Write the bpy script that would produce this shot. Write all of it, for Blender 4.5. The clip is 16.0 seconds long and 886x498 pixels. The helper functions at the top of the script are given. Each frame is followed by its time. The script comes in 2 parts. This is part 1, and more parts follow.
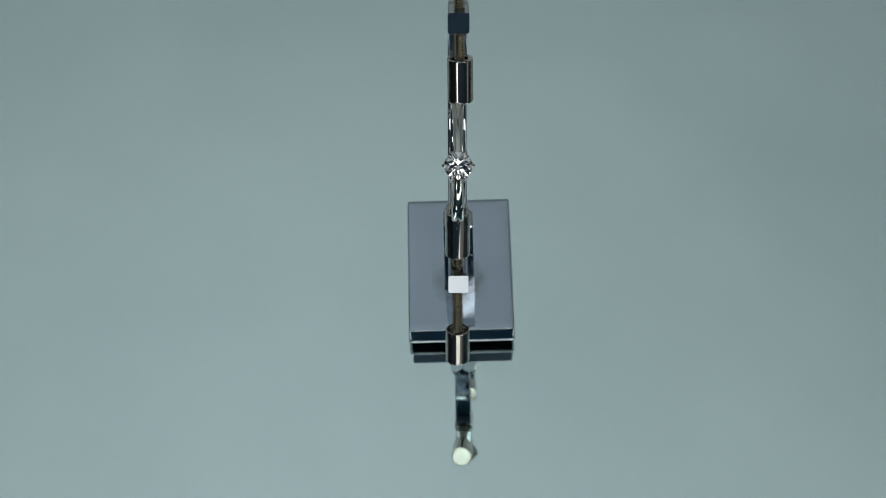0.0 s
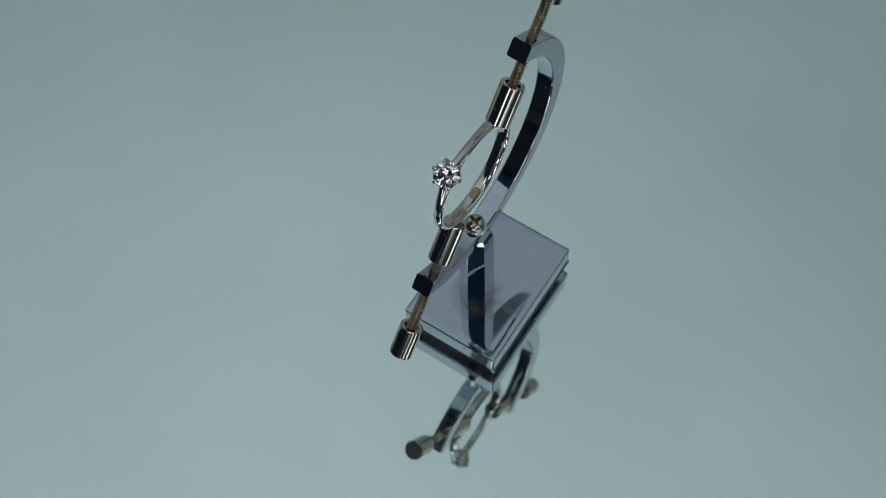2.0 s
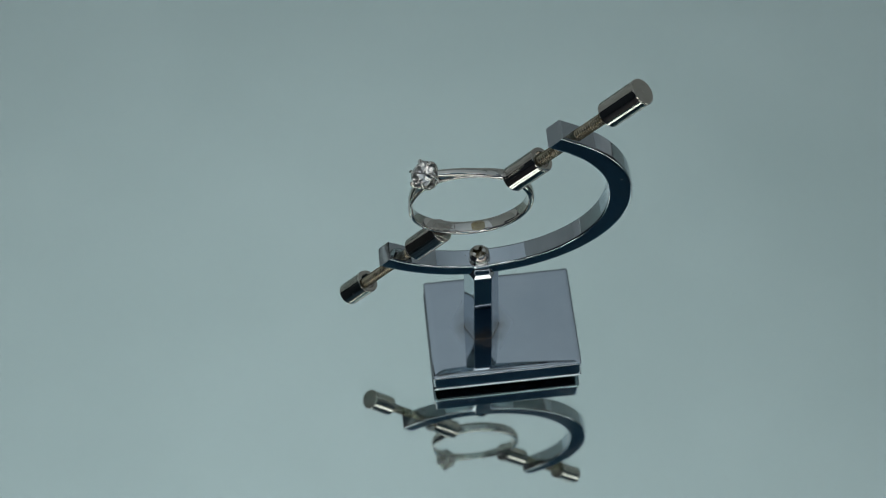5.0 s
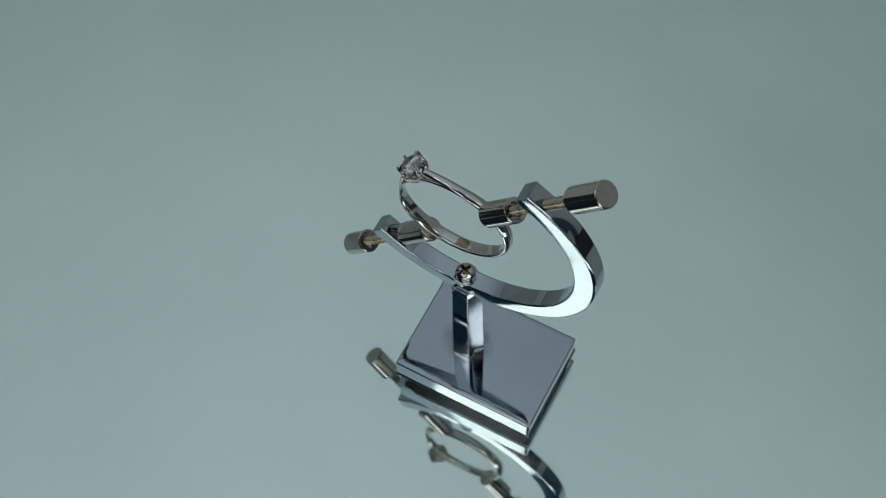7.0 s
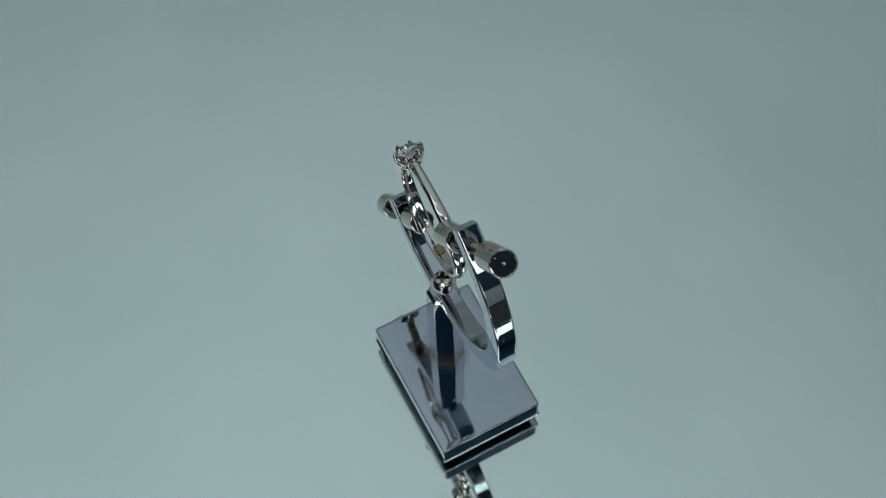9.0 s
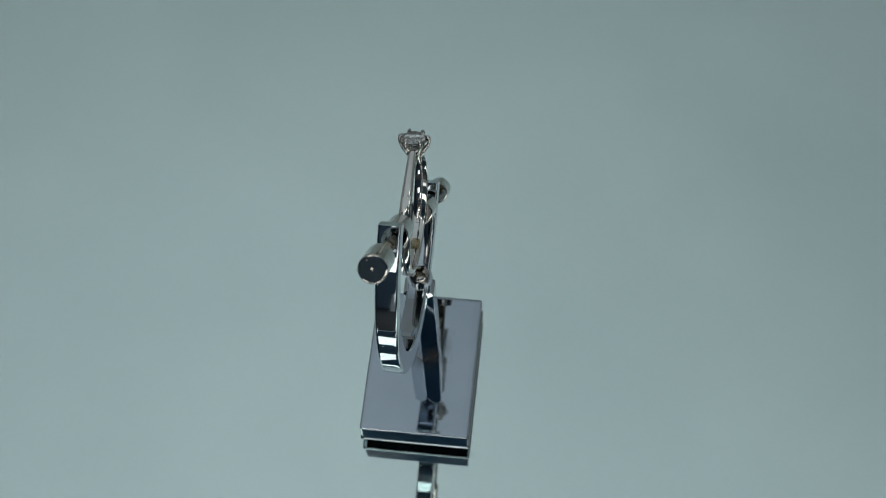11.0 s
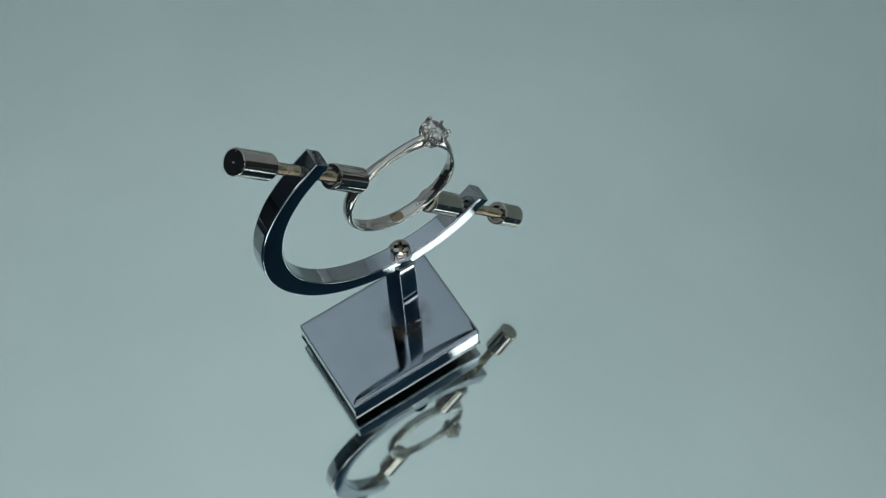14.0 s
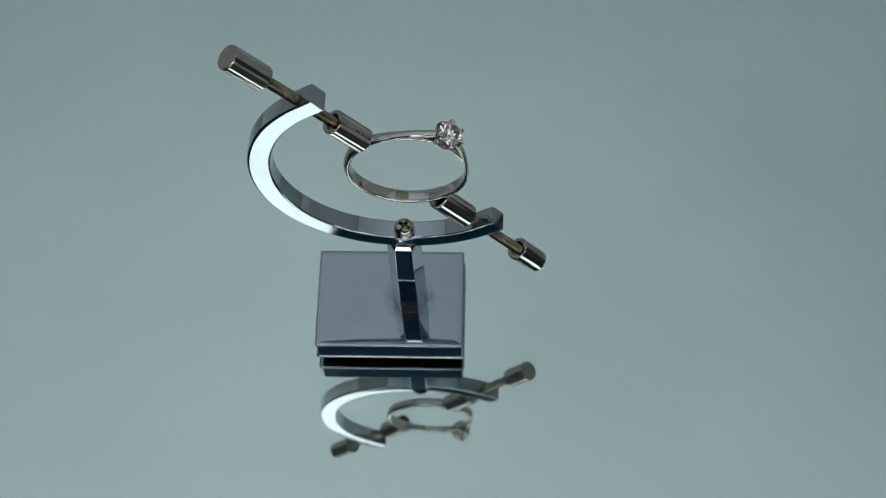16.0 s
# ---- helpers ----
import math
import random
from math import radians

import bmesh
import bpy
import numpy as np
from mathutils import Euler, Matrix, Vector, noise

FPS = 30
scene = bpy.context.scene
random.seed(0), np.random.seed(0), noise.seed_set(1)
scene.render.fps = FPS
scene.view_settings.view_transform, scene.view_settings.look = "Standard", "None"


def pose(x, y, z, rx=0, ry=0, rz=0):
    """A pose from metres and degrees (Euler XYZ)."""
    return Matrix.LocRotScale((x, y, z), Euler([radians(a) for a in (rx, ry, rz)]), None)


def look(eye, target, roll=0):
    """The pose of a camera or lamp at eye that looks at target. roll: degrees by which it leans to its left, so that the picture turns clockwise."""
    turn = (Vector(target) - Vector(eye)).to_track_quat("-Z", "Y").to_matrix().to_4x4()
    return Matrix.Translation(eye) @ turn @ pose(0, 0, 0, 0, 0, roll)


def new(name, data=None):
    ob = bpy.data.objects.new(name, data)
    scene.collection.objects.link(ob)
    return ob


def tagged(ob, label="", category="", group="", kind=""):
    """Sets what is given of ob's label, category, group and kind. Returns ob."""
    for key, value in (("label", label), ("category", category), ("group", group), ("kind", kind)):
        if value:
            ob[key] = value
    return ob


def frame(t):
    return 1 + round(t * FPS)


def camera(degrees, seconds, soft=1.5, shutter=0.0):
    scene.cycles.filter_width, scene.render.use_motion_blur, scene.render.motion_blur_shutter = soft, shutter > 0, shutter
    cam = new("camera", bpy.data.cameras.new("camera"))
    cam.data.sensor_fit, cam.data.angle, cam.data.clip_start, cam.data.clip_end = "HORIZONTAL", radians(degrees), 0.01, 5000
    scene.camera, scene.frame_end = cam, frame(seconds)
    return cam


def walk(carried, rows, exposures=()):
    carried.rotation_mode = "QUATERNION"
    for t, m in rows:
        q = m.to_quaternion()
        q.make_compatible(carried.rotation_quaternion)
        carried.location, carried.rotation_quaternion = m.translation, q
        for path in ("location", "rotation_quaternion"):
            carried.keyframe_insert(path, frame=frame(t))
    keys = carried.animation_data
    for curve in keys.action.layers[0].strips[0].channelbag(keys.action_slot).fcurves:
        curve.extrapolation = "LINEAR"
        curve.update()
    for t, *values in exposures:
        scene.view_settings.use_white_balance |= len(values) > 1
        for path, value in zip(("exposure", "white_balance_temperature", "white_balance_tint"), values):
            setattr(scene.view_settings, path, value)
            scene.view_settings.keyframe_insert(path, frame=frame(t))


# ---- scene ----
# One unit of the plan is 1.1 mm; the turntable's axis is the world's z axis.
U = 0.0011
BASE_H = 4.9                      # base slab, plan units
TURN0, TURN = 88.07, -17.031      # degrees at the start, degrees a second
OFF = Vector((9.488, -2.832, 0))  # stand's base on the disc

cam = camera(33.5, 16.0, soft=0.5)
eye = Vector((0.0, -102.583, 232.426 + BASE_H)) * U
_p, _y = radians(63.681), radians(0.185)
ahead = Vector((math.sin(_y) * math.cos(_p), math.cos(_y) * math.cos(_p), -math.sin(_p)))
view = look(eye, eye + ahead, -3.204)
walk(cam, [(0, view), (16.0, view)], [(0, 0.0), (1.5, -0.01), (2.2, 0.05), (3.5, 0.01), (6.4, 0.02), (7.0, -0.05), (8.5, 0.06), (10.0, 0.0), (12.5, 0.09), (15.0, 0.09), (16.0, -0.02)])
cam.data.dof.use_dof = True
cam.data.dof.focus_distance = 0.234
cam.data.dof.aperture_fstop = 40.0

# ---- light ----
world = bpy.data.worlds.new("world")
scene.world = world
world.use_nodes = True
world.node_tree.nodes["Background"].inputs[0].default_value = (0.02, 0.022, 0.026, 1)
world.node_tree.nodes["Background"].inputs[1].default_value = 1.0


def area(name, eye_, target, sx, sy, watts, colour):
    data = bpy.data.lights.new(name, "AREA")
    data.shape, data.size, data.size_y, data.energy, data.color = "RECTANGLE", sx, sy, watts, colour
    ob = new(name, data)
    ob.matrix_world = look(eye_, target)
    return ob


LED = (0.860, 0.985, 1.052)
BAR_LED = (1.0, 0.99, 0.925)    # the bars are warmer than the lamp above the roof


def bar(name, x0, y0, x1, y1, z, width, watts):
    """A flat lamp hung level from (x0, y0) to (x1, y1), facing down."""
    ob = area(name, (0, 0, 0), (0, 0, -1), math.hypot(x1 - x0, y1 - y0), width, watts, BAR_LED)
    ob.matrix_world = Matrix.Translation(((x0 + x1) / 2, (y0 + y1) / 2, z)) @ Matrix.Rotation(math.atan2(y1 - y0, x1 - x0), 4, "Z")


bar("led_bar_left", -0.209, -0.58, -0.225, -0.370, 0.77, 0.100, 0.137)
bar("led_bar_left_inner", -0.256, -0.365, -0.229, -0.148, 0.769, 0.082, 0.115)
bar("led_bar_left_end", -0.312, -0.31, -0.312, -0.225, 0.768, 0.060, 0.0325)
bar("led_bar_right", 0.336, -0.185, 0.298, -0.137, 0.77, 0.071, 0.0325)
bar("led_bar_right_end", 0.372, -0.150, 0.398, -0.105, 0.768, 0.034, 0.0135)
# no LED bar: a weak lamp added in place of brightly lit cloth
bar("cloth_glow", 0.415, -0.155, 0.525, -0.155, 0.769, 0.13, 0.028)
bar("led_bar_mid", 0.322, -0.272, 0.400, -0.243, 0.769, 0.036, 0.022)
bar("led_bar_corner", 0.450, -0.345, 0.398, -0.264, 0.77, 0.055, 0.042)
bar("led_bar_front", -0.145, -0.216, 0.10, -0.186, 0.77, 0.045, 0.07)
LIGHTS = [
    ("led_strip_low", (0.03, -0.645, 0.11), (0.03, 0.0, 0.11), 0.35, 0.08, 0.10, BAR_LED),
    ("led_panel_front", (0.18, -0.62, 0.430), (0.18, 0.0, 0.430), 0.86, 0.16, 1.1, BAR_LED),
    ("led_panel_right", (0.63, -0.475, 0.48), (0.0, -0.36, 0.48), 0.23, 0.22, 0.33, BAR_LED),
    ("led_panel_left", (-0.335, -0.62, 0.265), (0.0, 0.0, 0.10), 0.12, 0.13, 0.15, BAR_LED),
    # unseen fill lamp, added to brighten the cloth roof from above
    ("roof_fill", (-0.14, 0.055, 1.90), (-0.14, 0.055, 0.0), 0.30, 0.30, 11.1, LED),
]
for row in LIGHTS:
    area(*row)


# ---- materials ----
def material(name):
    m = bpy.data.materials.new(name)
    m.use_nodes = True
    return m, m.node_tree, m.node_tree.nodes["Principled BSDF"]


def link(nt, a, b):
    nt.links.new(a, b)


def noise_node(nt, scale, detail=4.0, rough=0.55):
    tc = nt.nodes.new("ShaderNodeTexCoord")
    n = nt.nodes.new("ShaderNodeTexNoise")
    n.inputs["Scale"].default_value, n.inputs["Detail"].default_value, n.inputs["Roughness"].default_value = scale, detail, rough
    link(nt, tc.outputs["Object"], n.inputs["Vector"])
    return n


def ramp(nt, src, stops):
    r = nt.nodes.new("ShaderNodeValToRGB")
    el = r.color_ramp.elements
    el[0].position, el[0].color = stops[0][0], (*stops[0][1], 1)
    el[1].position, el[1].color = stops[-1][0], (*stops[-1][1], 1)
    for p, c in stops[1:-1]:
        e = el.new(p)
        e.color = (*c, 1)
    link(nt, src, r.inputs[0])
    return r


def bump(nt, bsdf, src, strength, distance):
    b = nt.nodes.new("ShaderNodeBump")
    b.inputs["Strength"].default_value, b.inputs["Distance"].default_value = strength, distance
    link(nt, src, b.inputs["Height"])
    link(nt, b.outputs[0], bsdf.inputs["Normal"])


def metal(name, c0, c1, r0, r1, scale=180.0, fine=2500.0, relief=0.0):
    """Plated metal: tone and gloss vary with handling marks and fine grain."""
    m, nt, b = material(name)
    b.inputs["Metallic"].default_value = 1.0
    n1, n2 = noise_node(nt, scale), noise_node(nt, fine, 2.0)
    cr = ramp(nt, n1.outputs["Fac"], [(0.35, c0), (0.7, c1)])
    link(nt, cr.outputs[0], b.inputs["Base Color"])
    rr = ramp(nt, n1.outputs["Fac"], [(0.45, (r0,) * 3), (0.75, (r1,) * 3)])
    mix = nt.nodes.new("ShaderNodeMath")
    mix.operation = "MULTIPLY_ADD"
    link(nt, n2.outputs["Fac"], mix.inputs[0])
    mix.inputs[1].default_value = r1 * 0.3
    link(nt, rr.outputs[0], mix.inputs[2])
    link(nt, mix.outputs[0], b.inputs["Roughness"])
    if relief:
        bump(nt, b, n2.outputs["Fac"], relief, 0.00005)
    return m


CHROME = metal("chrome", (0.47, 0.52, 0.58), (0.51, 0.56, 0.61), 0.015, 0.05)
BOW_CHROME = metal("bow_chrome", (0.46, 0.51, 0.575), (0.50, 0.55, 0.61), 0.015, 0.04)


def fingerprints(m):
    """Greasy ridged prints that dull the gloss in patches."""
    nt, b = m.node_tree, m.node_tree.nodes["Principled BSDF"]
    w = nt.nodes.new("ShaderNodeTexWave")
    w.wave_type = "RINGS"
    w.inputs["Scale"].default_value, w.inputs["Distortion"].default_value, w.inputs["Detail"].default_value = 420.0, 26.0, 4.0
    w.inputs["Detail Scale"].default_value = 2.2
    tc = nt.nodes.new("ShaderNodeTexCoord")
    link(nt, tc.outputs["Object"], w.inputs["Vector"])
    mask = ramp(nt, noise_node(nt, 150.0, 3.0).outputs["Fac"], [(0.50, (0, 0, 0)), (0.66, (0.05,) * 3)])
    mul = nt.nodes.new("ShaderNodeMath")
    mul.operation = "MULTIPLY"
    link(nt, w.outputs["Fac"], mul.inputs[0])
    link(nt, mask.outputs[0], mul.inputs[1])
    add = nt.nodes.new("ShaderNodeMath")
    old = b.inputs["Roughness"].links[0].from_socket
    link(nt, old, add.inputs[0])
    link(nt, mul.outputs[0], add.inputs[1])
    link(nt, add.outputs[0], b.inputs["Roughness"])




def specks(m, scale, size, share):
    """Scattered specks of lint and pitting, pale and dull."""
    nt, b = m.node_tree, m.node_tree.nodes["Principled BSDF"]
    tc = nt.nodes.new("ShaderNodeTexCoord")
    v = nt.nodes.new("ShaderNodeTexVoronoi")
    v.inputs["Scale"].default_value = scale
    link(nt, tc.outputs["Object"], v.inputs["Vector"])
    sep = nt.nodes.new("ShaderNodeSeparateColor")
    link(nt, v.outputs["Color"], sep.inputs[0])
    near = nt.nodes.new("ShaderNodeMath")
    near.operation = "LESS_THAN"
    link(nt, v.outputs["Distance"], near.inputs[0])
    near.inputs[1].default_value = size
    some = nt.nodes.new("ShaderNodeMath")
    some.operation = "LESS_THAN"
    link(nt, sep.outputs[0], some.inputs[0])
    some.inputs[1].default_value = share
    mask = nt.nodes.new("ShaderNodeMath")
    mask.operation = "MULTIPLY"
    link(nt, near.outputs[0], mask.inputs[0])
    link(nt, some.outputs[0], mask.inputs[1])
    rough = nt.nodes.new("ShaderNodeMath")
    rough.operation = "MULTIPLY_ADD"
    link(nt, mask.outputs[0], rough.inputs[0])
    rough.inputs[1].default_value = 0.45
    link(nt, b.inputs["Roughness"].links[0].from_socket, rough.inputs[2])
    link(nt, rough.outputs[0], b.inputs["Roughness"])
    inv = nt.nodes.new("ShaderNodeMath")
    inv.operation = "MULTIPLY_ADD"
    link(nt, mask.outputs[0], inv.inputs[0])
    inv.inputs[1].default_value, inv.inputs[2].default_value = -0.5, 1.0
    link(nt, inv.outputs[0], b.inputs["Metallic"])


fingerprints(BOW_CHROME)
specks(BOW_CHROME, 620.0, 0.085, 0.22)
specks(CHROME, 620.0, 0.085, 0.30)
BASE_CHROME = metal("base_chrome", (0.405, 0.46, 0.525), (0.45, 0.50, 0.565), 0.02, 0.07, 90.0)
NICKEL = metal("nickel", (0.50, 0.475, 0.445), (0.58, 0.555, 0.525), 0.012, 0.045, 420.0, 4000.0, 0.035)
specks(NICKEL, 900.0, 0.11, 0.25)
THREAD = metal("thread_metal", (0.28, 0.25, 0.185), (0.42, 0.38, 0.30), 0.16, 0.30, 600.0)
GOLD = metal("white_gold", (0.60, 0.59, 0.575), (0.68, 0.665, 0.645), 0.015, 0.05, 300.0)
SOLDER = metal("solder", (0.50, 0.41, 0.23), (0.60, 0.51, 0.32), 0.12, 0.22, 700.0)
_nt = SOLDER.node_tree
_al = ramp(_nt, noise_node(_nt, 500.0, 3.0, 0.5).outputs["Fac"], [(0.30, (0.45,) * 3), (0.60, (0.85,) * 3)])
link(_nt, _al.outputs[0], _nt.nodes["Principled BSDF"].inputs["Alpha"])
ENGRAVE = metal("engraving", (0.30, 0.26, 0.23), (0.44, 0.40, 0.36), 0.25, 0.4, 900.0)
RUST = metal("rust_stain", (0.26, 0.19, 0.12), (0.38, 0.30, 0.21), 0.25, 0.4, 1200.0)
SEAM = metal("seam_tarnish", (0.12, 0.10, 0.08), (0.26, 0.225, 0.18), 0.3, 0.5, 1500.0)


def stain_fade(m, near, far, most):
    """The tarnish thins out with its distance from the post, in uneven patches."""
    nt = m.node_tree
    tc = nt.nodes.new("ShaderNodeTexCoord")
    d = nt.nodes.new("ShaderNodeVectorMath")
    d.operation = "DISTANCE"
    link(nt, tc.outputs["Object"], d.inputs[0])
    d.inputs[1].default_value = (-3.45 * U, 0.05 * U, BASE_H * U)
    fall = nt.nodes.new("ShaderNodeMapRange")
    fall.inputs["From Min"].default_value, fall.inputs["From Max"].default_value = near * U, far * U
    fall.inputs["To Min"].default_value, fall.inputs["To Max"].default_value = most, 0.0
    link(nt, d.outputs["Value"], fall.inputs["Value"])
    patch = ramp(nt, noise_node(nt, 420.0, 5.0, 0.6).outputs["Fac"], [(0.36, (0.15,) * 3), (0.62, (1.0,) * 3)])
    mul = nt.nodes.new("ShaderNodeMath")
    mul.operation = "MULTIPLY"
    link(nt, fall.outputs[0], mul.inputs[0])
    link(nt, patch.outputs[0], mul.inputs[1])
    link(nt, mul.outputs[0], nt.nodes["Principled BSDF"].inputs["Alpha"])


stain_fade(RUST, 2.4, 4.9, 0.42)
SILVER, _nt, _b = material("mirror_silver")
_b.inputs["Metallic"].default_value, _b.inputs["Roughness"].default_value = 1.0, 0.0
_b.inputs["Base Color"].default_value = (0.80, 0.90, 0.88, 1)


def clear(name, ior, colour):
    m, nt, b = material(name)
    b.inputs["Transmission Weight"].default_value = 1.0
    b.inputs["Roughness"].default_value = 0.0
    b.inputs["IOR"].default_value = ior
    b.inputs["Base Color"].default_value = (*colour, 1)
    return m


GLASS = clear("float_glass", 1.5, (0.985, 1.0, 0.995))
DIAMOND = clear("diamond", 2.42, (1, 1, 1))


def matt(name, c0, c1, rough, scale, fine, relief):
    m, nt, b = material(name)
    n1, n2 = noise_node(nt, scale), noise_node(nt, fine)
    cr = ramp(nt, n1.outputs["Fac"], [(0.3, c0), (0.7, c1)])
    link(nt, cr.outputs[0], b.inputs["Base Color"])
    b.inputs["Roughness"].default_value = rough
    bump(nt, b, n2.outputs["Fac"], relief, 0.001)
    return m


FABRIC = matt("tent_fabric", (0.70, 0.72, 0.70), (0.80, 0.81, 0.79), 0.9, 4.0, 300.0, 0.2)
CLOTH, _nt, _b = material("thin_cloth")
_tr = _nt.nodes.new("ShaderNodeBsdfTranslucent")
_mx = _nt.nodes.new("ShaderNodeMixShader")
_mx.inputs[0].default_value = 0.6
_cr = ramp(_nt, noise_node(_nt, 3.5, 3.0).outputs["Fac"], [(0.3, (0.70, 0.72, 0.71)), (0.7, (0.80, 0.81, 0.80))])
link(_nt, _cr.outputs[0], _b.inputs["Base Color"])
link(_nt, _cr.outputs[0], _tr.inputs[0])
_b.inputs["Roughness"].default_value = 0.9
link(_nt, _b.outputs[0], _mx.inputs[1])
link(_nt, _tr.outputs[0], _mx.inputs[2])
link(_nt, _mx.outputs[0], _nt.nodes["Material Output"].inputs[0])
DARK_WALL = matt("dark_wall", (0.085, 0.130, 0.172), (0.110, 0.158, 0.200), 0.9, 3.0, 200.0, 0.2)
# blue for the unseen ceiling, raised until dark chrome reflections turn navy
CEILING_TINT = matt("ceiling_tint", (0.22, 0.46, 0.66), (0.28, 0.52, 0.72), 0.9, 3.0, 200.0, 0.2)
# near-black for the unseen left wall, so the chrome reflects black there
DARK_SIDE = matt("dark_side", (0.030, 0.038, 0.048), (0.045, 0.055, 0.068), 0.9, 3.0, 200.0, 0.2)
TABLE = matt("table_laminate", (0.011, 0.013, 0.016), (0.017, 0.020, 0.024), 0.6, 20.0, 400.0, 0.05)
BLACK = matt("black_plastic", (0.006, 0.006, 0.007), (0.012, 0.012, 0.014), 0.45, 60.0, 900.0, 0.05)
DUST = matt("dust", (0.10, 0.09, 0.08), (0.25, 0.24, 0.22), 0.9, 900.0, 3000.0, 0.1)


# ---- building helpers ----
def mesh_object(name, bm, mat, smooth=40):
    me = bpy.data.meshes.new(name)
    bmesh.ops.recalc_face_normals(bm, faces=bm.faces)
    bm.to_mesh(me)
    bm.free()
    me.materials.append(mat)
    if smooth:
        me.polygons.foreach_set("use_smooth", [True] * len(me.polygons))
        me.set_sharp_from_angle(angle=radians(smooth))
    ob = new(name, me)
    if smooth:
        wn = ob.modifiers.new("weighted", "WEIGHTED_NORMAL")
        wn.keep_sharp, wn.weight = True, 100
    return ob


def part(name, bm, mat, parent, label="", smooth=40):
    ob = mesh_object(name, bm, mat, smooth)
    ob.parent = parent
    if label:
        tagged(ob, label)
    return ob


def box_bm(x0, x1, y0, y1, z0, z1, bevel=0.0, segments=2):
    bm = bmesh.new()
    bmesh.ops.create_cube(bm, size=1)
    for v in bm.verts:
        v.co = Vector(((x0 + x1) / 2 + v.co.x * (x1 - x0), (y0 + y1) / 2 + v.co.y * (y1 - y0), (z0 + z1) / 2 + v.co.z * (z1 - z0)))
    if bevel:
        bmesh.ops.bevel(bm, geom=bm.edges[:], offset=bevel, segments=segments, profile=0.6, affect="EDGES")
    return bm


def lathe_bm(profile, segments=48):
    """A solid turned about the x axis: (x, radius) from end to end."""
    bm = bmesh.new()
    rings = []
    for x, r in profile:
        if r < 1e-6:
            rings.append([bm.verts.new((x, 0, 0))])
        else:
            rings.append([bm.verts.new((x, r * math.cos(2 * math.pi * k / segments), r * math.sin(2 * math.pi * k / segments))) for k in range(segments)])
    for a, b in zip(rings, rings[1:]):
        for k in range(segments):
            j = (k + 1) % segments
            if len(a) == 1 and len(b) > 1:
                bm.faces.new((a[0], b[k], b[j]))
            elif len(b) == 1 and len(a) > 1:
                bm.faces.new((a[k], b[0], a[j]))
            elif len(a) > 1:
                bm.faces.new((a[k], b[k], b[j], a[j]))
    return bm


def sweep_bm(path, frames, sections):
    """Sections, lists of (u, v), carried along a path with its (u, v) directions; closed ends."""
    bm = bmesh.new()
    rows = [[bm.verts.new(p + u * fu + v * fv) for u, v in sec] for p, (fu, fv), sec in zip(path, frames, sections)]
    n = len(rows[0])
    for a, b in zip(rows, rows[1:]):
        for k in range(n):
            bm.faces.new((a[k], a[(k + 1) % n], b[(k + 1) % n], b[k]))
    bm.faces.new(rows[0])
    bm.faces.new(rows[-1][::-1])
    return bm


def rounded(w, h, r, n=3):
    """A rectangle w by h with rounded corners."""
    pts = []
    for cx, cy, a0 in ((w / 2 - r, h / 2 - r, 0), (-w / 2 + r, h / 2 - r, 90), (-w / 2 + r, -h / 2 + r, 180), (w / 2 - r, -h / 2 + r, 270)):
        for k in range(n + 1):
            a = radians(a0 + 90 * k / n)
            pts.append((cx + r * math.cos(a), cy + r * math.sin(a)))
    return pts


def oval(w, h, n=16):
    return [(w / 2 * math.cos(2 * math.pi * k / n), h / 2 * math.sin(2 * math.pi * k / n)) for k in range(n)]


def put(bm, m):
    bmesh.ops.transform(bm, matrix=m, verts=bm.verts)
    return bm


SCALE = Matrix.Scale(U, 4)
LIFT = Matrix.Translation((0, 0, BASE_H))
# Frame of the clamp: x along the screws from the lower knob, y towards the bow's belly, z across the bow.
E1 = Vector((42.34, -1.92, 55.97)).normalized()
E2 = Vector((55.97, 0, -42.34)).normalized()
E3 = E1.cross(E2)
CLAMP = Matrix.Translation((-25.08, 0.62, 16.63)) @ Matrix((E1, E2, E3)).transposed().to_4x4()


def clamp(bm, m=None):
    """From the clamp's frame to the stand's, in metres."""
    return put(bm, SCALE @ LIFT @ CLAMP @ (m or Matrix.Identity(4)))


def stand(bm, m=None):
    return put(bm, SCALE @ LIFT @ (m or Matrix.Identity(4)))


# ---- the place: a photo tent with an open, dark front ----
def wall(name, x0, x1, y0, y1, z0, z1, mat, label):
    return tagged(mesh_object(name, box_bm(x0, x1, y0, y1, z0, z1), mat, 0), label, "wall", kind="structure")


wall("table_top", -0.9, 0.9, -0.9, 0.9, -0.06, -0.022, TABLE, "black laminate table top under the turntable")
wall("wall_back", -0.62, 0.62, 0.86, 0.88, -0.022, 0.78, FABRIC, "white fabric back of a photo tent")
wall("wall_left", -0.64, -0.62, 0.12, 0.88, -0.022, 0.78, FABRIC, "white fabric side of a photo tent")
wall("wall_left_valance", -0.64, -0.62, -0.1, 0.118, 0.33, 0.78, FABRIC, "white fabric valance over the tent's open side")
wall("wall_right", 0.64, 0.66, -0.1, 0.88, -0.022, 0.78, FABRIC, "white fabric side of a photo tent")
wall("tent_floor", -0.62, 0.64, 0.10, 0.86, -0.022, -0.016, FABRIC, "white fabric floor of a photo tent")
wall("wall_front", -1.2, 1.2, -1.22, -1.2, -0.06, 2.0, DARK_WALL, "dark room beyond the open tent")
wall("wall_side_left", -1.22, -1.2, -1.22, 1.22, -0.06, 2.0, DARK_SIDE, "unseen dark side wall added for black reflections")
wall("wall_side_right", 1.2, 1.22, -1.22, 1.22, -0.06, 2.0, DARK_WALL, "dark room wall")
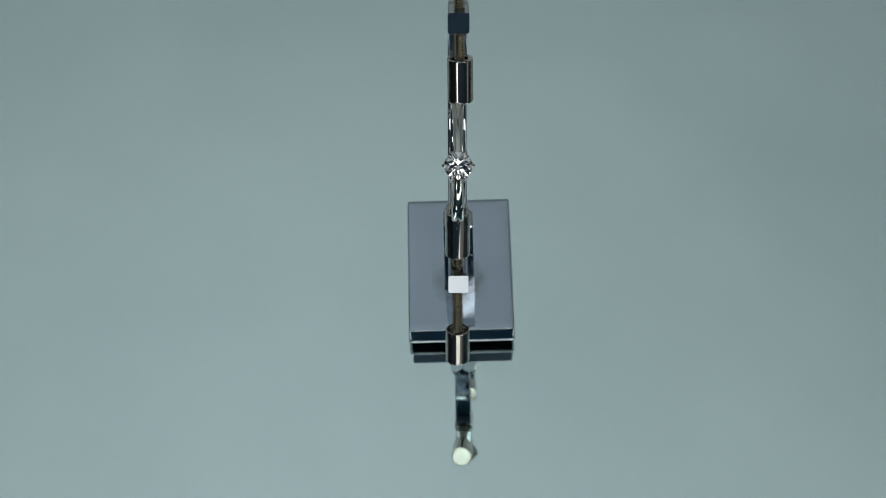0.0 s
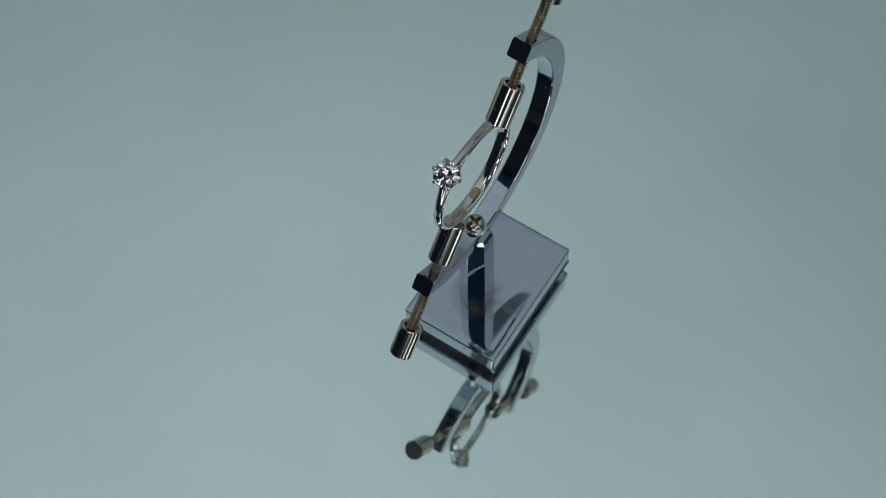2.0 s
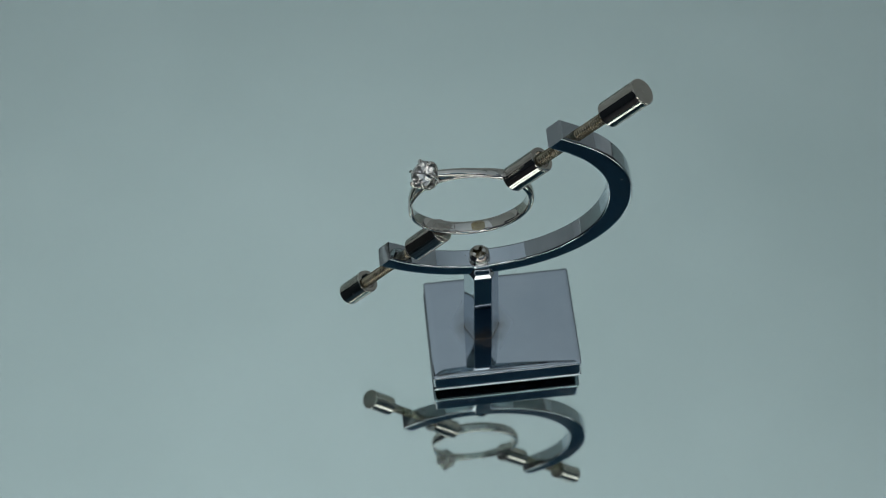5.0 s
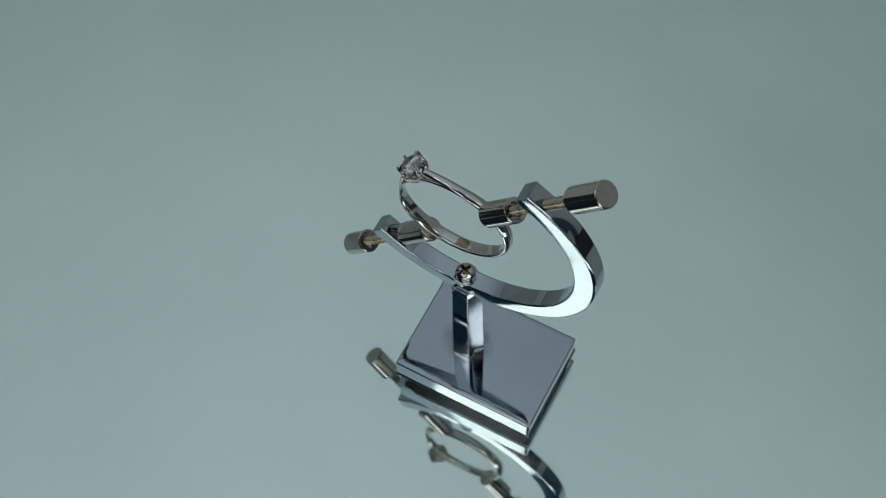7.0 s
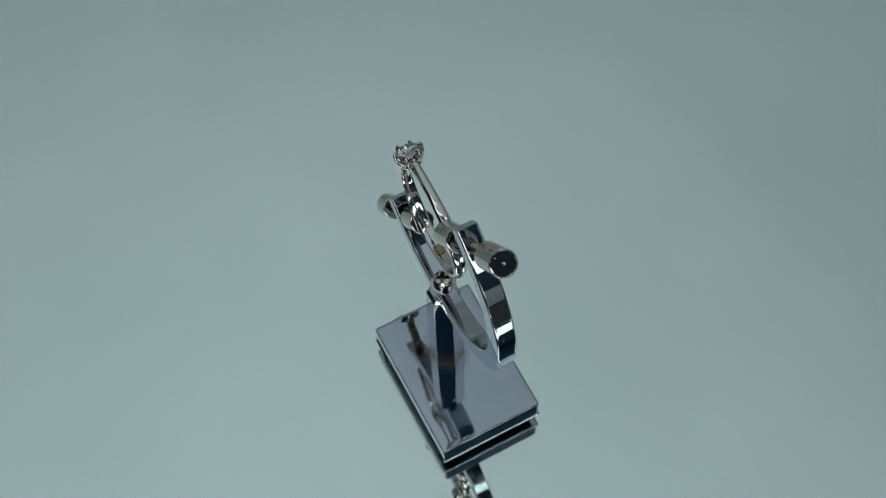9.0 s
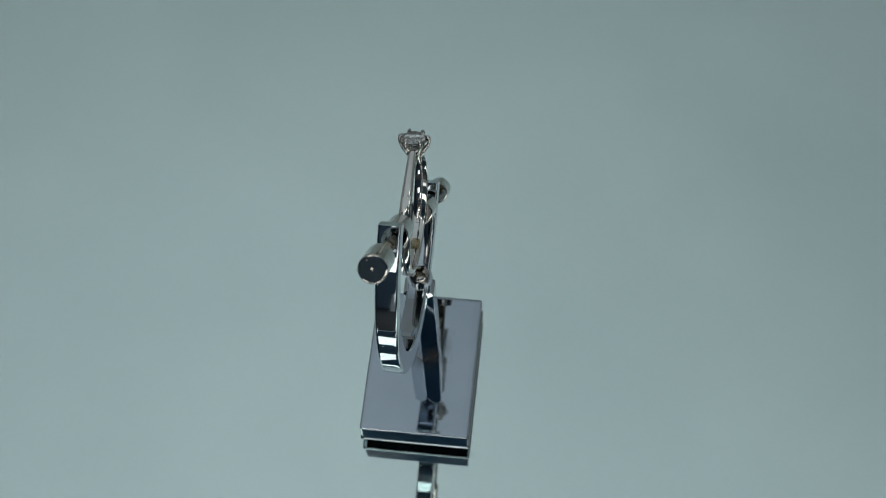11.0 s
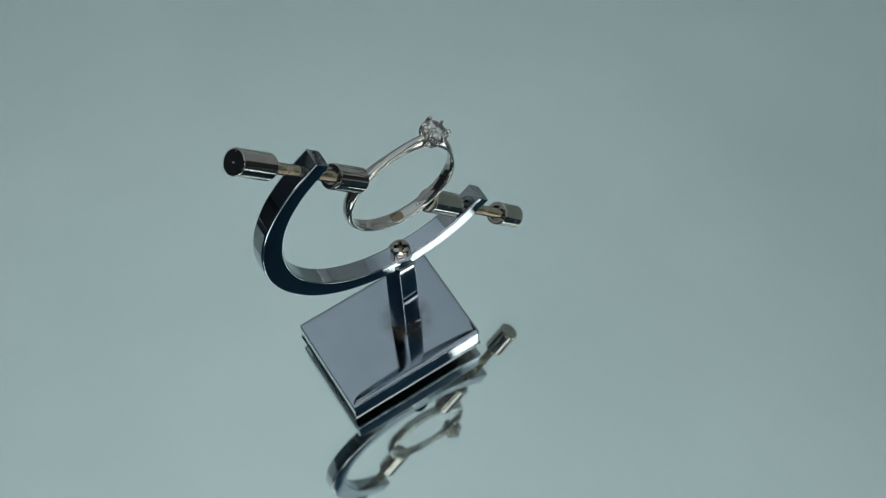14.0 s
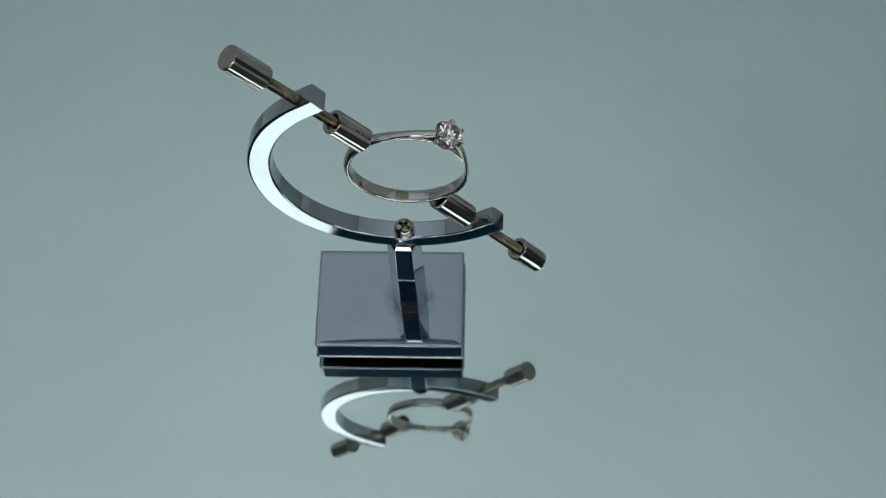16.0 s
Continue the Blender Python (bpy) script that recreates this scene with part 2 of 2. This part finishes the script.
wall("wall_far", -1.2, 1.2, 1.2, 1.22, -0.06, 2.0, DARK_WALL, "dark room wall")
wall("room_ceiling", -1.22, 1.22, -1.22, 1.22, 2.0, 2.02, CEILING_TINT, "unseen blue ceiling added to tint dark reflections")
wall("front_flap", -0.20, 0.64, -0.66, -0.65, -0.022, 0.15, FABRIC, "low white fabric flap at the open front")
wall("side_flap", 0.64, 0.65, -0.65, -0.11, -0.022, 0.085, FABRIC, "low white fabric flap at the open front")


def tent_roof():
    """One sheet of thin cloth, sagging a little between its rods."""
    bm = bmesh.new()
    n = 40
    rows = []
    for i in range(n + 1):
        y = -0.155 + 1.035 * i / n
        row = []
        for j in range(n + 1):
            x = -0.64 + 1.30 * j / n
            sag = 0.012 * math.sin(math.pi * i / n) * math.sin(math.pi * j / n) + 0.004 * noise.noise((x * 3, y * 3, 0.4))
            row.append(bm.verts.new((x, y, 0.785 - sag)))
        rows.append(row)
    for a_, b_ in zip(rows, rows[1:]):
        for j in range(n):
            bm.faces.new((a_[j], a_[j + 1], b_[j + 1], b_[j]))
    return tagged(mesh_object("ceiling", bm, CLOTH, 60), "thin white translucent cloth roof of a photo tent", "ceiling", kind="structure")


tent_roof()


# ---- turntable ----
def build_turntable():
    root = new("turntable")
    tagged(root, "round mirror-topped turntable with clean silvered glass", "turntable")
    t = 0.0044
    g = part("glass_plate", lathe_bm([(-t + 0.0002, 0), (-t + 0.0002, 0.1595), (-0.0004, 0.16), (0, 0.1596), (0, 0)], 96), GLASS, root, "clear float glass plate", 30)
    put_m = Matrix.Rotation(radians(-90), 4, "Y")
    g.data.transform(put_m)
    g.visible_shadow = False
    s = part("silvering", lathe_bm([(-t - 0.001, 0), (-t - 0.001, 0.1595), (-t, 0.1595), (-t, 0)], 96), SILVER, root, "silver mirror backing", 30)
    s.data.transform(put_m)
    b = part("turntable_body", lathe_bm([(-0.022, 0), (-0.022, 0.15), (-0.020, 0.155), (-0.007, 0.158), (-t - 0.0012, 0.158), (-t - 0.0012, 0)], 96), BLACK, root, "black plastic turntable body", 30)
    b.data.transform(put_m)
    bm = bmesh.new()
    rnd = random.Random(4)
    for _ in range(26):
        a, r = rnd.uniform(0, 6.283), 0.11 * math.sqrt(rnd.random())
        size = rnd.uniform(0.00003, 0.00008)
        m = Matrix.Translation((r * math.cos(a), r * math.sin(a), size * 0.4)) @ Matrix.Rotation(rnd.uniform(0, 3), 4, "Z") @ Matrix.Diagonal((size * rnd.uniform(1, 2.2), size, size * 0.4, 1))
        bmesh.ops.create_icosphere(bm, subdivisions=1, radius=1, matrix=m)
    tagged(part("dust_specks", bm, DUST, root, "grey dust specks"), kind="stuff")
    return root


# ---- ring stand ----
BOW_A, BOW_B, R_OUT, R_IN, BOW_W = 35.82, -0.35, 21.97, 19.05, 3.02


def bow_bm():
    path, frames, n = [], [], 96
    rm = (R_OUT + R_IN) / 2
    across = Vector((0, 0, 1))
    for b in (-3.1, -1.9):
        path.append(Vector((BOW_A - rm, b, 0)))
        frames.append((Vector((-1, 0, 0)), across))
    for k in range(n + 1):
        a = math.pi * k / n
        d = Vector((-math.cos(a), math.sin(a), 0))
        path.append(Vector((BOW_A, BOW_B, 0)) + d * rm)
        frames.append((d, across))
    for b in (-1.9, -3.25):
        path.append(Vector((BOW_A + rm, b, 0)))
        frames.append((Vector((1, 0, 0)), across))
    # the bar is thicker at its belly, on the inside alone
    secs = []
    for k in range(len(path)):
        extra = 0.55 * math.exp(-((180 * (k - 2) / n - 125) / 38) ** 2)
        soft = 0.30 + 0.30 * extra
        outer = rounded(R_OUT - R_IN + extra, BOW_W, soft, 5)
        inner = rounded(R_OUT - R_IN + extra, BOW_W, 0.30, 5)
        secs.append([(u - extra / 2, v) for u, v in outer[:6] + inner[6:18] + outer[18:]])
    return sweep_bm(path, frames, secs)


def screw_rod_bm(a0, a1, r=0.83, pitch=0.42, segments=20):
    """A threaded rod along x."""
    bm = bmesh.new()
    rows, steps = [], 8
    n = int((a1 - a0) / pitch * steps)
    for i in range(n + 1):
        x = a0 + (a1 - a0) * i / n
        ring = []
        for k in range(segments):
            ph_ = ((x - a0) / pitch + k / segments) % 1.0
            tri = abs(2 * ph_ - 1)
            rr = r - 0.30 * min(1.0, max(0.0, (tri - 0.08) * 1.25))
            th = 2 * math.pi * k / segments
            ring.append(bm.verts.new((x, rr * math.cos(th), rr * math.sin(th))))
        rows.append(ring)
    for a, b in zip(rows, rows[1:]):
        for k in range(segments):
            bm.faces.new((a[k], b[k], b[(k + 1) % segments], a[(k + 1) % segments]))
    bm.faces.new(rows[0])
    bm.faces.new(rows[-1][::-1])
    return bm


def knob_bm(closed, mouth, r=1.88):
    """A turned cap: a closed face with a faint centre mark, and a counterbored mouth on the rod's side."""
    s = 1 if mouth > closed else -1
    x = lambda d: closed + s * d
    ln = abs(mouth - closed)
    # faint turning rings on the face
    face = [(x(0.0004 * math.sin(9.0 * q) * math.exp(-((q - 0.7) / 0.5) ** 2)), q) for q in (0.24 + (r - 0.49) * k / 30 for k in range(31))]
    prof = [(x(0.05), 0), (x(0.045), 0.08), (x(0.01), 0.15), (x(0.0), 0.2)] + face + [(x(0.0), r - 0.22), (x(0.06), r - 0.08), (x(0.22), r), (x(0.25), r),
            (x(ln - 0.21), r), (x(ln - 0.18), r), (x(ln - 0.05), r - 0.06), (x(ln), r - 0.18), (x(ln), r - 0.21), (x(ln), 1.27), (x(ln), 1.25), (x(ln - 0.08), 1.18), (x(ln - 0.9), 1.12), (x(ln - 0.9), 0)]
    return lathe_bm(prof, 56)


def screw_head_bm():
    """Pan head on z with a cross recess cut into it."""
    bm = bmesh.new()
    n, r = 48, 1.60
    prof = [(0.0, r), (0.75, r), (1.05, r * 0.97), (1.35, r * 0.86), (1.55, r * 0.66)]
    rings = [[bm.verts.new((rr * math.cos(2 * math.pi * k / n), rr * math.sin(2 * math.pi * k / n), z)) for k in range(n)] for z, rr in prof]
    bm.faces.new(rings[0][::-1])
    for a, b in zip(rings, rings[1:]):
        for k in range(n):
            bm.faces.new((a[k], a[(k + 1) % n], b[(k + 1) % n], b[k]))
    # cross outline, sampled on the same n directions
    def cross_r(th):
        w, l = 0.30, 1.0
        c, s = abs(math.cos(th)), abs(math.sin(th))
        r1 = min(l / max(c, 1e-6), w / max(s, 1e-6))
        r2 = min(w / max(c, 1e-6), l / max(s, 1e-6))
        return max(r1, r2)
    lip = [bm.verts.new((cross_r(2 * math.pi * k / n) * math.cos(2 * math.pi * k / n), cross_r(2 * math.pi * k / n) * math.sin(2 * math.pi * k / n), 1.62)) for k in range(n)]
    floor_ = [bm.verts.new((v.co.x * 0.72, v.co.y * 0.72, 0.50)) for v in lip]
    for slot, (a, b) in enumerate(((rings[-1], lip), (lip, floor_))):
        for k in range(n):
            bm.faces.new((a[k], a[(k + 1) % n], b[(k + 1) % n], b[k])).material_index = slot
    bm.faces.new(floor_).material_index = 1
    return bm


POST_X, POST_Y = -3.45, 0.05


def hex_loop(s, z, cut=1.0):
    return [Vector((POST_X + s * cut * math.cos(radians(60 * k)), POST_Y + s * cut * math.sin(radians(60 * k)), z)) for k in range(6)]


def post_bm(top):
    bm = bmesh.new()
    rows = [[bm.verts.new(p) for p in hex_loop(s, z)] for s, z in ((3.05, -0.05), (3.0, 3.0), (2.75, top - 0.5), (2.10, top))]
    for a, b in zip(rows, rows[1:]):
        for k in range(6):
            bm.faces.new((a[k], a[(k + 1) % 6], b[(k + 1) % 6], b[k]))
    bm.faces.new(rows[0][::-1])
    bm.faces.new(rows[-1])
    sharp = [e for e in bm.edges if e.calc_length() > 1.0]
    bmesh.ops.bevel(bm, geom=sharp, offset=0.10, segments=2, profile=0.5, affect="EDGES")
    return bm


def base_bm():
    """A plated slab whose top droops softly at its rim; a thin lip is added at its foot to catch a bright line."""
    bm = bmesh.new()
    rows = []
    for inset, z in ((2.2, 0), (2.1, 0), (1.7, -0.002), (1.3, -0.008), (0.95, -0.019), (0.65, -0.036), (0.43, -0.057), (0.27, -0.083), (0.14, -0.120), (0.055, -0.165), (0.01, -0.220), (0.0, -0.275), (0.0, -0.33),
                     (0.0, -BASE_H + 0.45), (0.0, -BASE_H + 0.40), (-0.03, -BASE_H + 0.32), (-0.09, -BASE_H + 0.26), (-0.16, -BASE_H + 0.23), (-0.19, -BASE_H + 0.17), (-0.19, -BASE_H + 0.08), (-0.12, -BASE_H), (0.2, -BASE_H)):
        loop, corner = [], rounded(25.3 - 2 * inset, 18.12 - 2 * inset, 0.38, 4)
        for k in range(0, 20, 5):
            # short flats beside each rounded corner keep the long faces true
            for p, q, f in ((corner[k], corner[k - 1], 0.06), (None, None, 0), (corner[k + 4], corner[(k + 5) % 20], 0.06)):
                if p is None:
                    loop += corner[k:k + 5]
                else:
                    w = f / math.hypot(q[0] - p[0], q[1] - p[1])
                    loop.append((p[0] + (q[0] - p[0]) * w, p[1] + (q[1] - p[1]) * w))
        rows.append([bm.verts.new((x, y, z)) for x, y in loop])
    n = len(rows[0])
    for a, b in zip(rows, rows[1:]):
        for k in range(n):
            bm.faces.new((a[k], a[(k + 1) % n], b[(k + 1) % n], b[k]))
    bm.faces.new(rows[0])
    bm.faces.new(rows[-1][::-1])
    return bm


def build_stand():
    root = new("ring_stand")
    tagged(root, "polished chrome ring display stand with a tilted C-shaped clamp", "ring stand")
    base = part("base", stand(base_bm()), BASE_CHROME, root, "bluish polished chrome slab base", 50)
    base.modifiers.clear()
    centre = CLAMP @ Vector((BOW_A, BOW_B, 0))
    low = centre.z - R_OUT
    part("post", stand(post_bm(low + 0.35)), CHROME, root, "six-sided chrome post", 25)
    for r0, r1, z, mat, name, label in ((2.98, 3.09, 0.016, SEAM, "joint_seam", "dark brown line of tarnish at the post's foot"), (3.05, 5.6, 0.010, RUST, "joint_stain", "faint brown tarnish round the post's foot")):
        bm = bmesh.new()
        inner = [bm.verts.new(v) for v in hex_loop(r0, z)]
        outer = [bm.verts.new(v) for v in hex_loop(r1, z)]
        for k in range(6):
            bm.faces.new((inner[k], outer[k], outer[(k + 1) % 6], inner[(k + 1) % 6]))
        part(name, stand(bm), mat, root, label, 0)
    part("bow", clamp(bow_bm()), BOW_CHROME, root, "C-shaped chrome bow of square bar", 30)
    # fixing screw, straight above the post
    at = Vector((POST_X - 0.2, centre.y + 0.55, centre.z - R_IN - 0.30))
    part("washer", stand(put(lathe_bm([(-0.1, 0), (-0.1, 2.0), (0.28, 2.0), (0.34, 1.9), (0.34, 0)], 40), Matrix.Translation(at) @ Matrix.Rotation(radians(-90), 4, "Y"))), CHROME, root, "chrome washer")
    head = part("screw_head", stand(screw_head_bm(), Matrix.Translation(at + Vector((0, 0, 0.30))) @ Matrix.Rotation(radians(-4), 4, "Y") @ Matrix.Rotation(radians(62), 4, "Z")), NICKEL, root, "cross-head steel fixing screw with a tarnished recess", 35)
    head.data.materials.append(THREAD)
    # the upper screw leans a little in its hole, the lower one sits deeper
    lean = Matrix.Translation((70.2, 0, 0)) @ Matrix.Rotation(0.026, 4, "Z") @ Matrix.Rotation(-0.011, 4, "Y") @ Matrix.Translation((-70.2, 0, 0))
    deep = Matrix.Translation((-0.3, 0.2, 0.1))
    for rod, knob, grip, m in (((49.4, 64.0), (70.2, 63.6), (43.9, 50.4), lean), ((5.0, 19.9), (0.4, 6.0), (26.2, 19.0), deep)):
        screw = part("clamp_rod", clamp(screw_rod_bm(*rod), m), THREAD, root, "threaded brassy steel rod", 60)
        part("knob", clamp(knob_bm(*knob), m), NICKEL, screw, "cylindrical nickel turning knob", 35)
        part("grip", clamp(knob_bm(*grip), m), NICKEL, screw, "cylindrical nickel grip on the ring", 35)
    return root


# ---- ring ----
RING_A, RING_B, RING_C, R_BORE = 35.25, -1.6, 0.12, 8.4
GEM_DIR = math.atan2(-10.9, 3.65)      # in the clamp's frame


def ring_point(ang, r, z=0.0):
    """ang in degrees from the gem's direction."""
    a = GEM_DIR + radians(ang)
    return Vector((RING_A + r * math.cos(a), RING_B + r * math.sin(a), RING_C + z))


def dome(v):
    """The bore's rounded inside, v from -1 to 1 across the band."""
    return 0.06 - 0.15 * (1 - v * v)


def shank_bm():
    n = 120
    across = Vector((0, 0, 1))
    bm = bmesh.new()
    rows = []
    for k in range(n):
        ang = 360 * k / n
        off = min(ang, 360 - ang)
        k1 = min(1.0, max(0.0, (84 - off) / 34.0))
        k1 = k1 * k1 * (3 - 2 * k1)
        thick = 0.97 - 0.46 * k1
        width = 1.98 - 0.90 * max(0.0, 1 - off / 95.0)
        rm = R_BORE + thick / 2
        a = GEM_DIR + radians(ang)
        d = Vector((math.cos(a), math.sin(a), 0))
        c = ring_point(ang, rm)
        edge = thick * 0.38
        outline = [(-thick / 2 + dome(v), v * width / 2) for v in (-0.9, -0.65, -0.4, -0.15, 0.15, 0.4, 0.65, 0.9)]
        outline += [(-thick / 2 + 0.08, width / 2 - 0.03), (-thick / 2 + 0.13, width / 2)]
        for j in range(13):
            q = radians(90 - 15 * j)
            outline.append((-thick / 2 + edge + (thick - edge) * math.cos(q), width / 2 * math.sin(q)))
        outline += [(-thick / 2 + 0.13, -width / 2), (-thick / 2 + 0.08, -width / 2 + 0.03)]
        sec = [bm.verts.new(c + d * u + across * v) for u, v in outline]
        rows.append(sec)
    m = len(rows[0])
    for i in range(n):
        a, b = rows[i], rows[(i + 1) % n]
        for k in range(m):
            bm.faces.new((a[k], a[(k + 1) % m], b[(k + 1) % m], b[k]))
    return bm


def shoulder_bm(side):
    """A straight rail from the band up to the setting."""
    path, frames, secs = [], [], []
    n = 28
    a, c, b = ring_point(side * 84, 8.95), ring_point(side * 46, 9.68), ring_point(side * 9.0, 10.25)
    for k in range(n + 1):
        s = k / n
        path.append(a * (1 - s) ** 2 + c * 2 * s * (1 - s) + b * s * s)
        t = ((c - a) * (1 - s) + (b - c) * s).normalized()
        frames.append((Vector((-t.y, t.x, 0)), Vector((0, 0, 1))))
        secs.append(oval(0.60 + 0.20 * s, 1.66 - 0.56 * s, 20))
    return sweep_bm(path, frames, secs)


def web_bm(side):
    """The recessed plate that fills the wedge between a shoulder and the band."""
    bm = bmesh.new()
    a, c, b = ring_point(side * 84, 8.95), ring_point(side * 46, 9.68), ring_point(side * 9.0, 10.25)
    mid = ring_point(0, 0)
    rows, n = [], 20
    for k in range(n + 1):
        s = 0.42 + 0.58 * k / n
        top = a * (1 - s) ** 2 + c * 2 * s * (1 - s) + b * s * s
        out = (top - mid).normalized()
        half = 0.52 - 0.16 * s
        foot = mid + out * (R_BORE + 0.2)
        rows.append([bm.verts.new(p + Vector((0, 0, z))) for p, z in ((foot, -half), (top, -half), (top, half), (foot, half))])
    for p, q in zip(rows, rows[1:]):
        for j in range(4):
            bm.faces.new((p[j], p[(j + 1) % 4], q[(j + 1) % 4], q[j]))
    bm.faces.new(rows[0])
    bm.faces.new(rows[-1][::-1])
    return bm


def head_frame():
    d = Vector((math.cos(GEM_DIR), math.sin(GEM_DIR), 0))
    x = Vector((-d.y, d.x, 0))
    m = Matrix((x, Vector((0, 0, 1)), d)).transposed().to_4x4()
    if m.determinant() < 0:
        m = Matrix((x, Vector((0, 0, -1)), d)).transposed().to_4x4()
    return Matrix.Translation((RING_A, RING_B, RING_C)) @ m


def claw_bm(k, n=6):
    a = radians(360 * k / n + 30)
    d = Vector((math.cos(a), math.sin(a), 0))
    side = Vector((-d.y, d.x, 0))
    prof = [(0.75, 8.85), (1.20, 9.40), (1.72, 10.10), (2.02, 10.75), (2.10, 11.3), (2.02, 11.72), (1.80, 11.93), (1.52, 11.92)]
    path = [d * r + Vector((0, 0, z)) for r, z in prof]
    frames, secs = [], []
    for i in range(len(path)):
        t = (path[min(i + 1, len(path) - 1)] - path[max(i - 1, 0)]).normalized()
        frames.append((t.cross(side), side))
        w = (0.60, 0.55, 0.50, 0.46, 0.46, 0.54, 0.52, 0.26)[i]
        secs.append(oval(w, w, 10))
    return sweep_bm(path, frames, secs)


def torus_bm(r, z, minor, n=40, m=10):
    bm = bmesh.new()
    rows = [[bm.verts.new(((r + minor * math.cos(2 * math.pi * j / m)) * math.cos(2 * math.pi * i / n), (r + minor * math.cos(2 * math.pi * j / m)) * math.sin(2 * math.pi * i / n), z + 1.3 * minor * math.sin(2 * math.pi * j / m))) for j in range(m)] for i in range(n)]
    for i in range(n):
        for j in range(m):
            bm.faces.new((rows[i][j], rows[(i + 1) % n][j], rows[(i + 1) % n][(j + 1) % m], rows[i][(j + 1) % m]))
    return bm


def scallop_bm(n=96, m=8):
    """The rail that dips in a V between each two claws."""
    bm = bmesh.new()
    rows = []
    for i in range(n):
        a = 2 * math.pi * i / n
        up = abs(math.cos(3 * (a - radians(30))))
        c = Vector(((1.30 + 0.62 * up) * math.cos(a), (1.30 + 0.62 * up) * math.sin(a), 9.62 + 0.95 * up))
        d = Vector((math.cos(a), math.sin(a), 0))
        rows.append([bm.verts.new(c + d * (0.15 * math.cos(2 * math.pi * j / m)) + Vector((0, 0, 0.21 * math.sin(2 * math.pi * j / m)))) for j in range(m)])
    for i in range(n):
        for j in range(m):
            bm.faces.new((rows[i][j], rows[(i + 1) % n][j], rows[(i + 1) % n][(j + 1) % m], rows[i][(j + 1) % m]))
    return bm


def brilliant_bm(r=1.98, z0=11.45):
    """Round brilliant: table, star and kite ring, girdle, pavilion and culet."""
    bm = bmesh.new()
    def ring(n, rr, z, turn=0.0):
        for k in range(n):
            a = 2 * math.pi * (k + turn) / n
            bm.verts.new((rr * r * math.cos(a), rr * r * math.sin(a), z0 + z * r))
    ring(8, 0.56, 0.325)
    ring(8, 0.79, 0.205, 0.5)
    ring(16, 1.0, 0.03)
    ring(16, 1.0, -0.02)
    ring(8, 0.235, -0.712, 0.5)
    bm.verts.new((0, 0, z0 - 0.92 * r))
    bmesh.ops.convex_hull(bm, input=bm.verts)
    return bm


def build_ring():
    root = new("ring")
    tagged(root, "white gold solitaire ring with a round clear stone", "ring")
    part("shank", clamp(shank_bm()), GOLD, root, "polished white gold band", 50)
    part("shoulder", clamp(shoulder_bm(1)), GOLD, root)
    part("shoulder", clamp(shoulder_bm(-1)), GOLD, root)
    part("shoulder_web", clamp(web_bm(1)), GOLD, root)
    part("shoulder_web", clamp(web_bm(-1)), GOLD, root)
    hf = head_frame()
    gallery = part("setting", clamp(torus_bm(1.22, 9.55, 0.24), hf), GOLD, root, "white gold setting rim under the stone", 60)
    part("gallery_rail", clamp(scallop_bm(), hf), GOLD, gallery, "scalloped white gold rail between the claws", 60)
    for k in range(6):
        part("claw", clamp(claw_bm(k), hf), GOLD, gallery, "rounded white gold claw", 60)
    part("stone", clamp(brilliant_bm(), hf), DIAMOND, root, "clear brilliant-cut stone", 0)
    # brownish solder patch and stamped marks inside the band
    def inside(a0, a1, w, r, mat, name, label):
        bm = bmesh.new()
        n = 14
        half = [w / 2 * math.sin(math.pi * (0.04 + 0.92 * k / n)) ** 0.3 for k in range(n + 1)]
        rows = [[bm.verts.new(ring_point(a0 + (a1 - a0) * k / n, r + dome(f * h / 0.99), f * h)) for k, h in enumerate(half)] for f in (-1, -0.6, -0.2, 0.2, 0.6, 1)]
        for lo, hi in zip(rows, rows[1:]):
            for k in range(n):
                bm.faces.new((lo[k], lo[k + 1], hi[k + 1], hi[k]))
        bmesh.ops.solidify(bm, geom=bm.faces[:], thickness=0.02)
        part(name, clamp(bm), mat, root, label)
    inside(199, 213, 1.5, R_BORE - 0.01, SOLDER, "solder_patch", "yellowish solder patch inside the band")
    font = bpy.data.curves.new("marks", "FONT")
    font.body, font.size = "12992517", 1.0
    probe = new("marks", font)
    bpy.context.view_layer.update()
    me = probe.to_mesh()
    xs = [v.co.x for v in me.vertices]
    x0, x1 = min(xs), max(xs)
    bm = bmesh.new()
    bm.from_mesh(me)
    probe.to_mesh_clear()
    bpy.data.objects.remove(probe)
    bmesh.ops.triangulate(bm, faces=bm.faces[:])
    for v in bm.verts:
        up = 0.32 - 0.95 * v.co.y
        v.co = ring_point(230 + 26 * (v.co.x - x0) / (x1 - x0), R_BORE - 0.016 + dome(up / 0.99), up)
    bmesh.ops.solidify(bm, geom=bm.faces[:], thickness=0.006)
    part("engraving", clamp(bm), ENGRAVE, root, "small dark digits stamped inside the band", 0)
    return root


turntable = build_turntable()
ring_stand = build_stand()
ring = build_ring()


# ---- what turns ----
def motions():
    steps = [0.5 * k for k in range(33)]
    carry, spin = [], []
    for t in steps:
        turn = Matrix.Rotation(radians(TURN0 + TURN * t), 4, "Z")
        carry.append((t, turn @ Matrix.Translation(OFF * U)))
        spin.append((t, turn))
    walk(turntable, spin)
    walk(ring_stand, carry)
    walk(ring, carry)


motions()
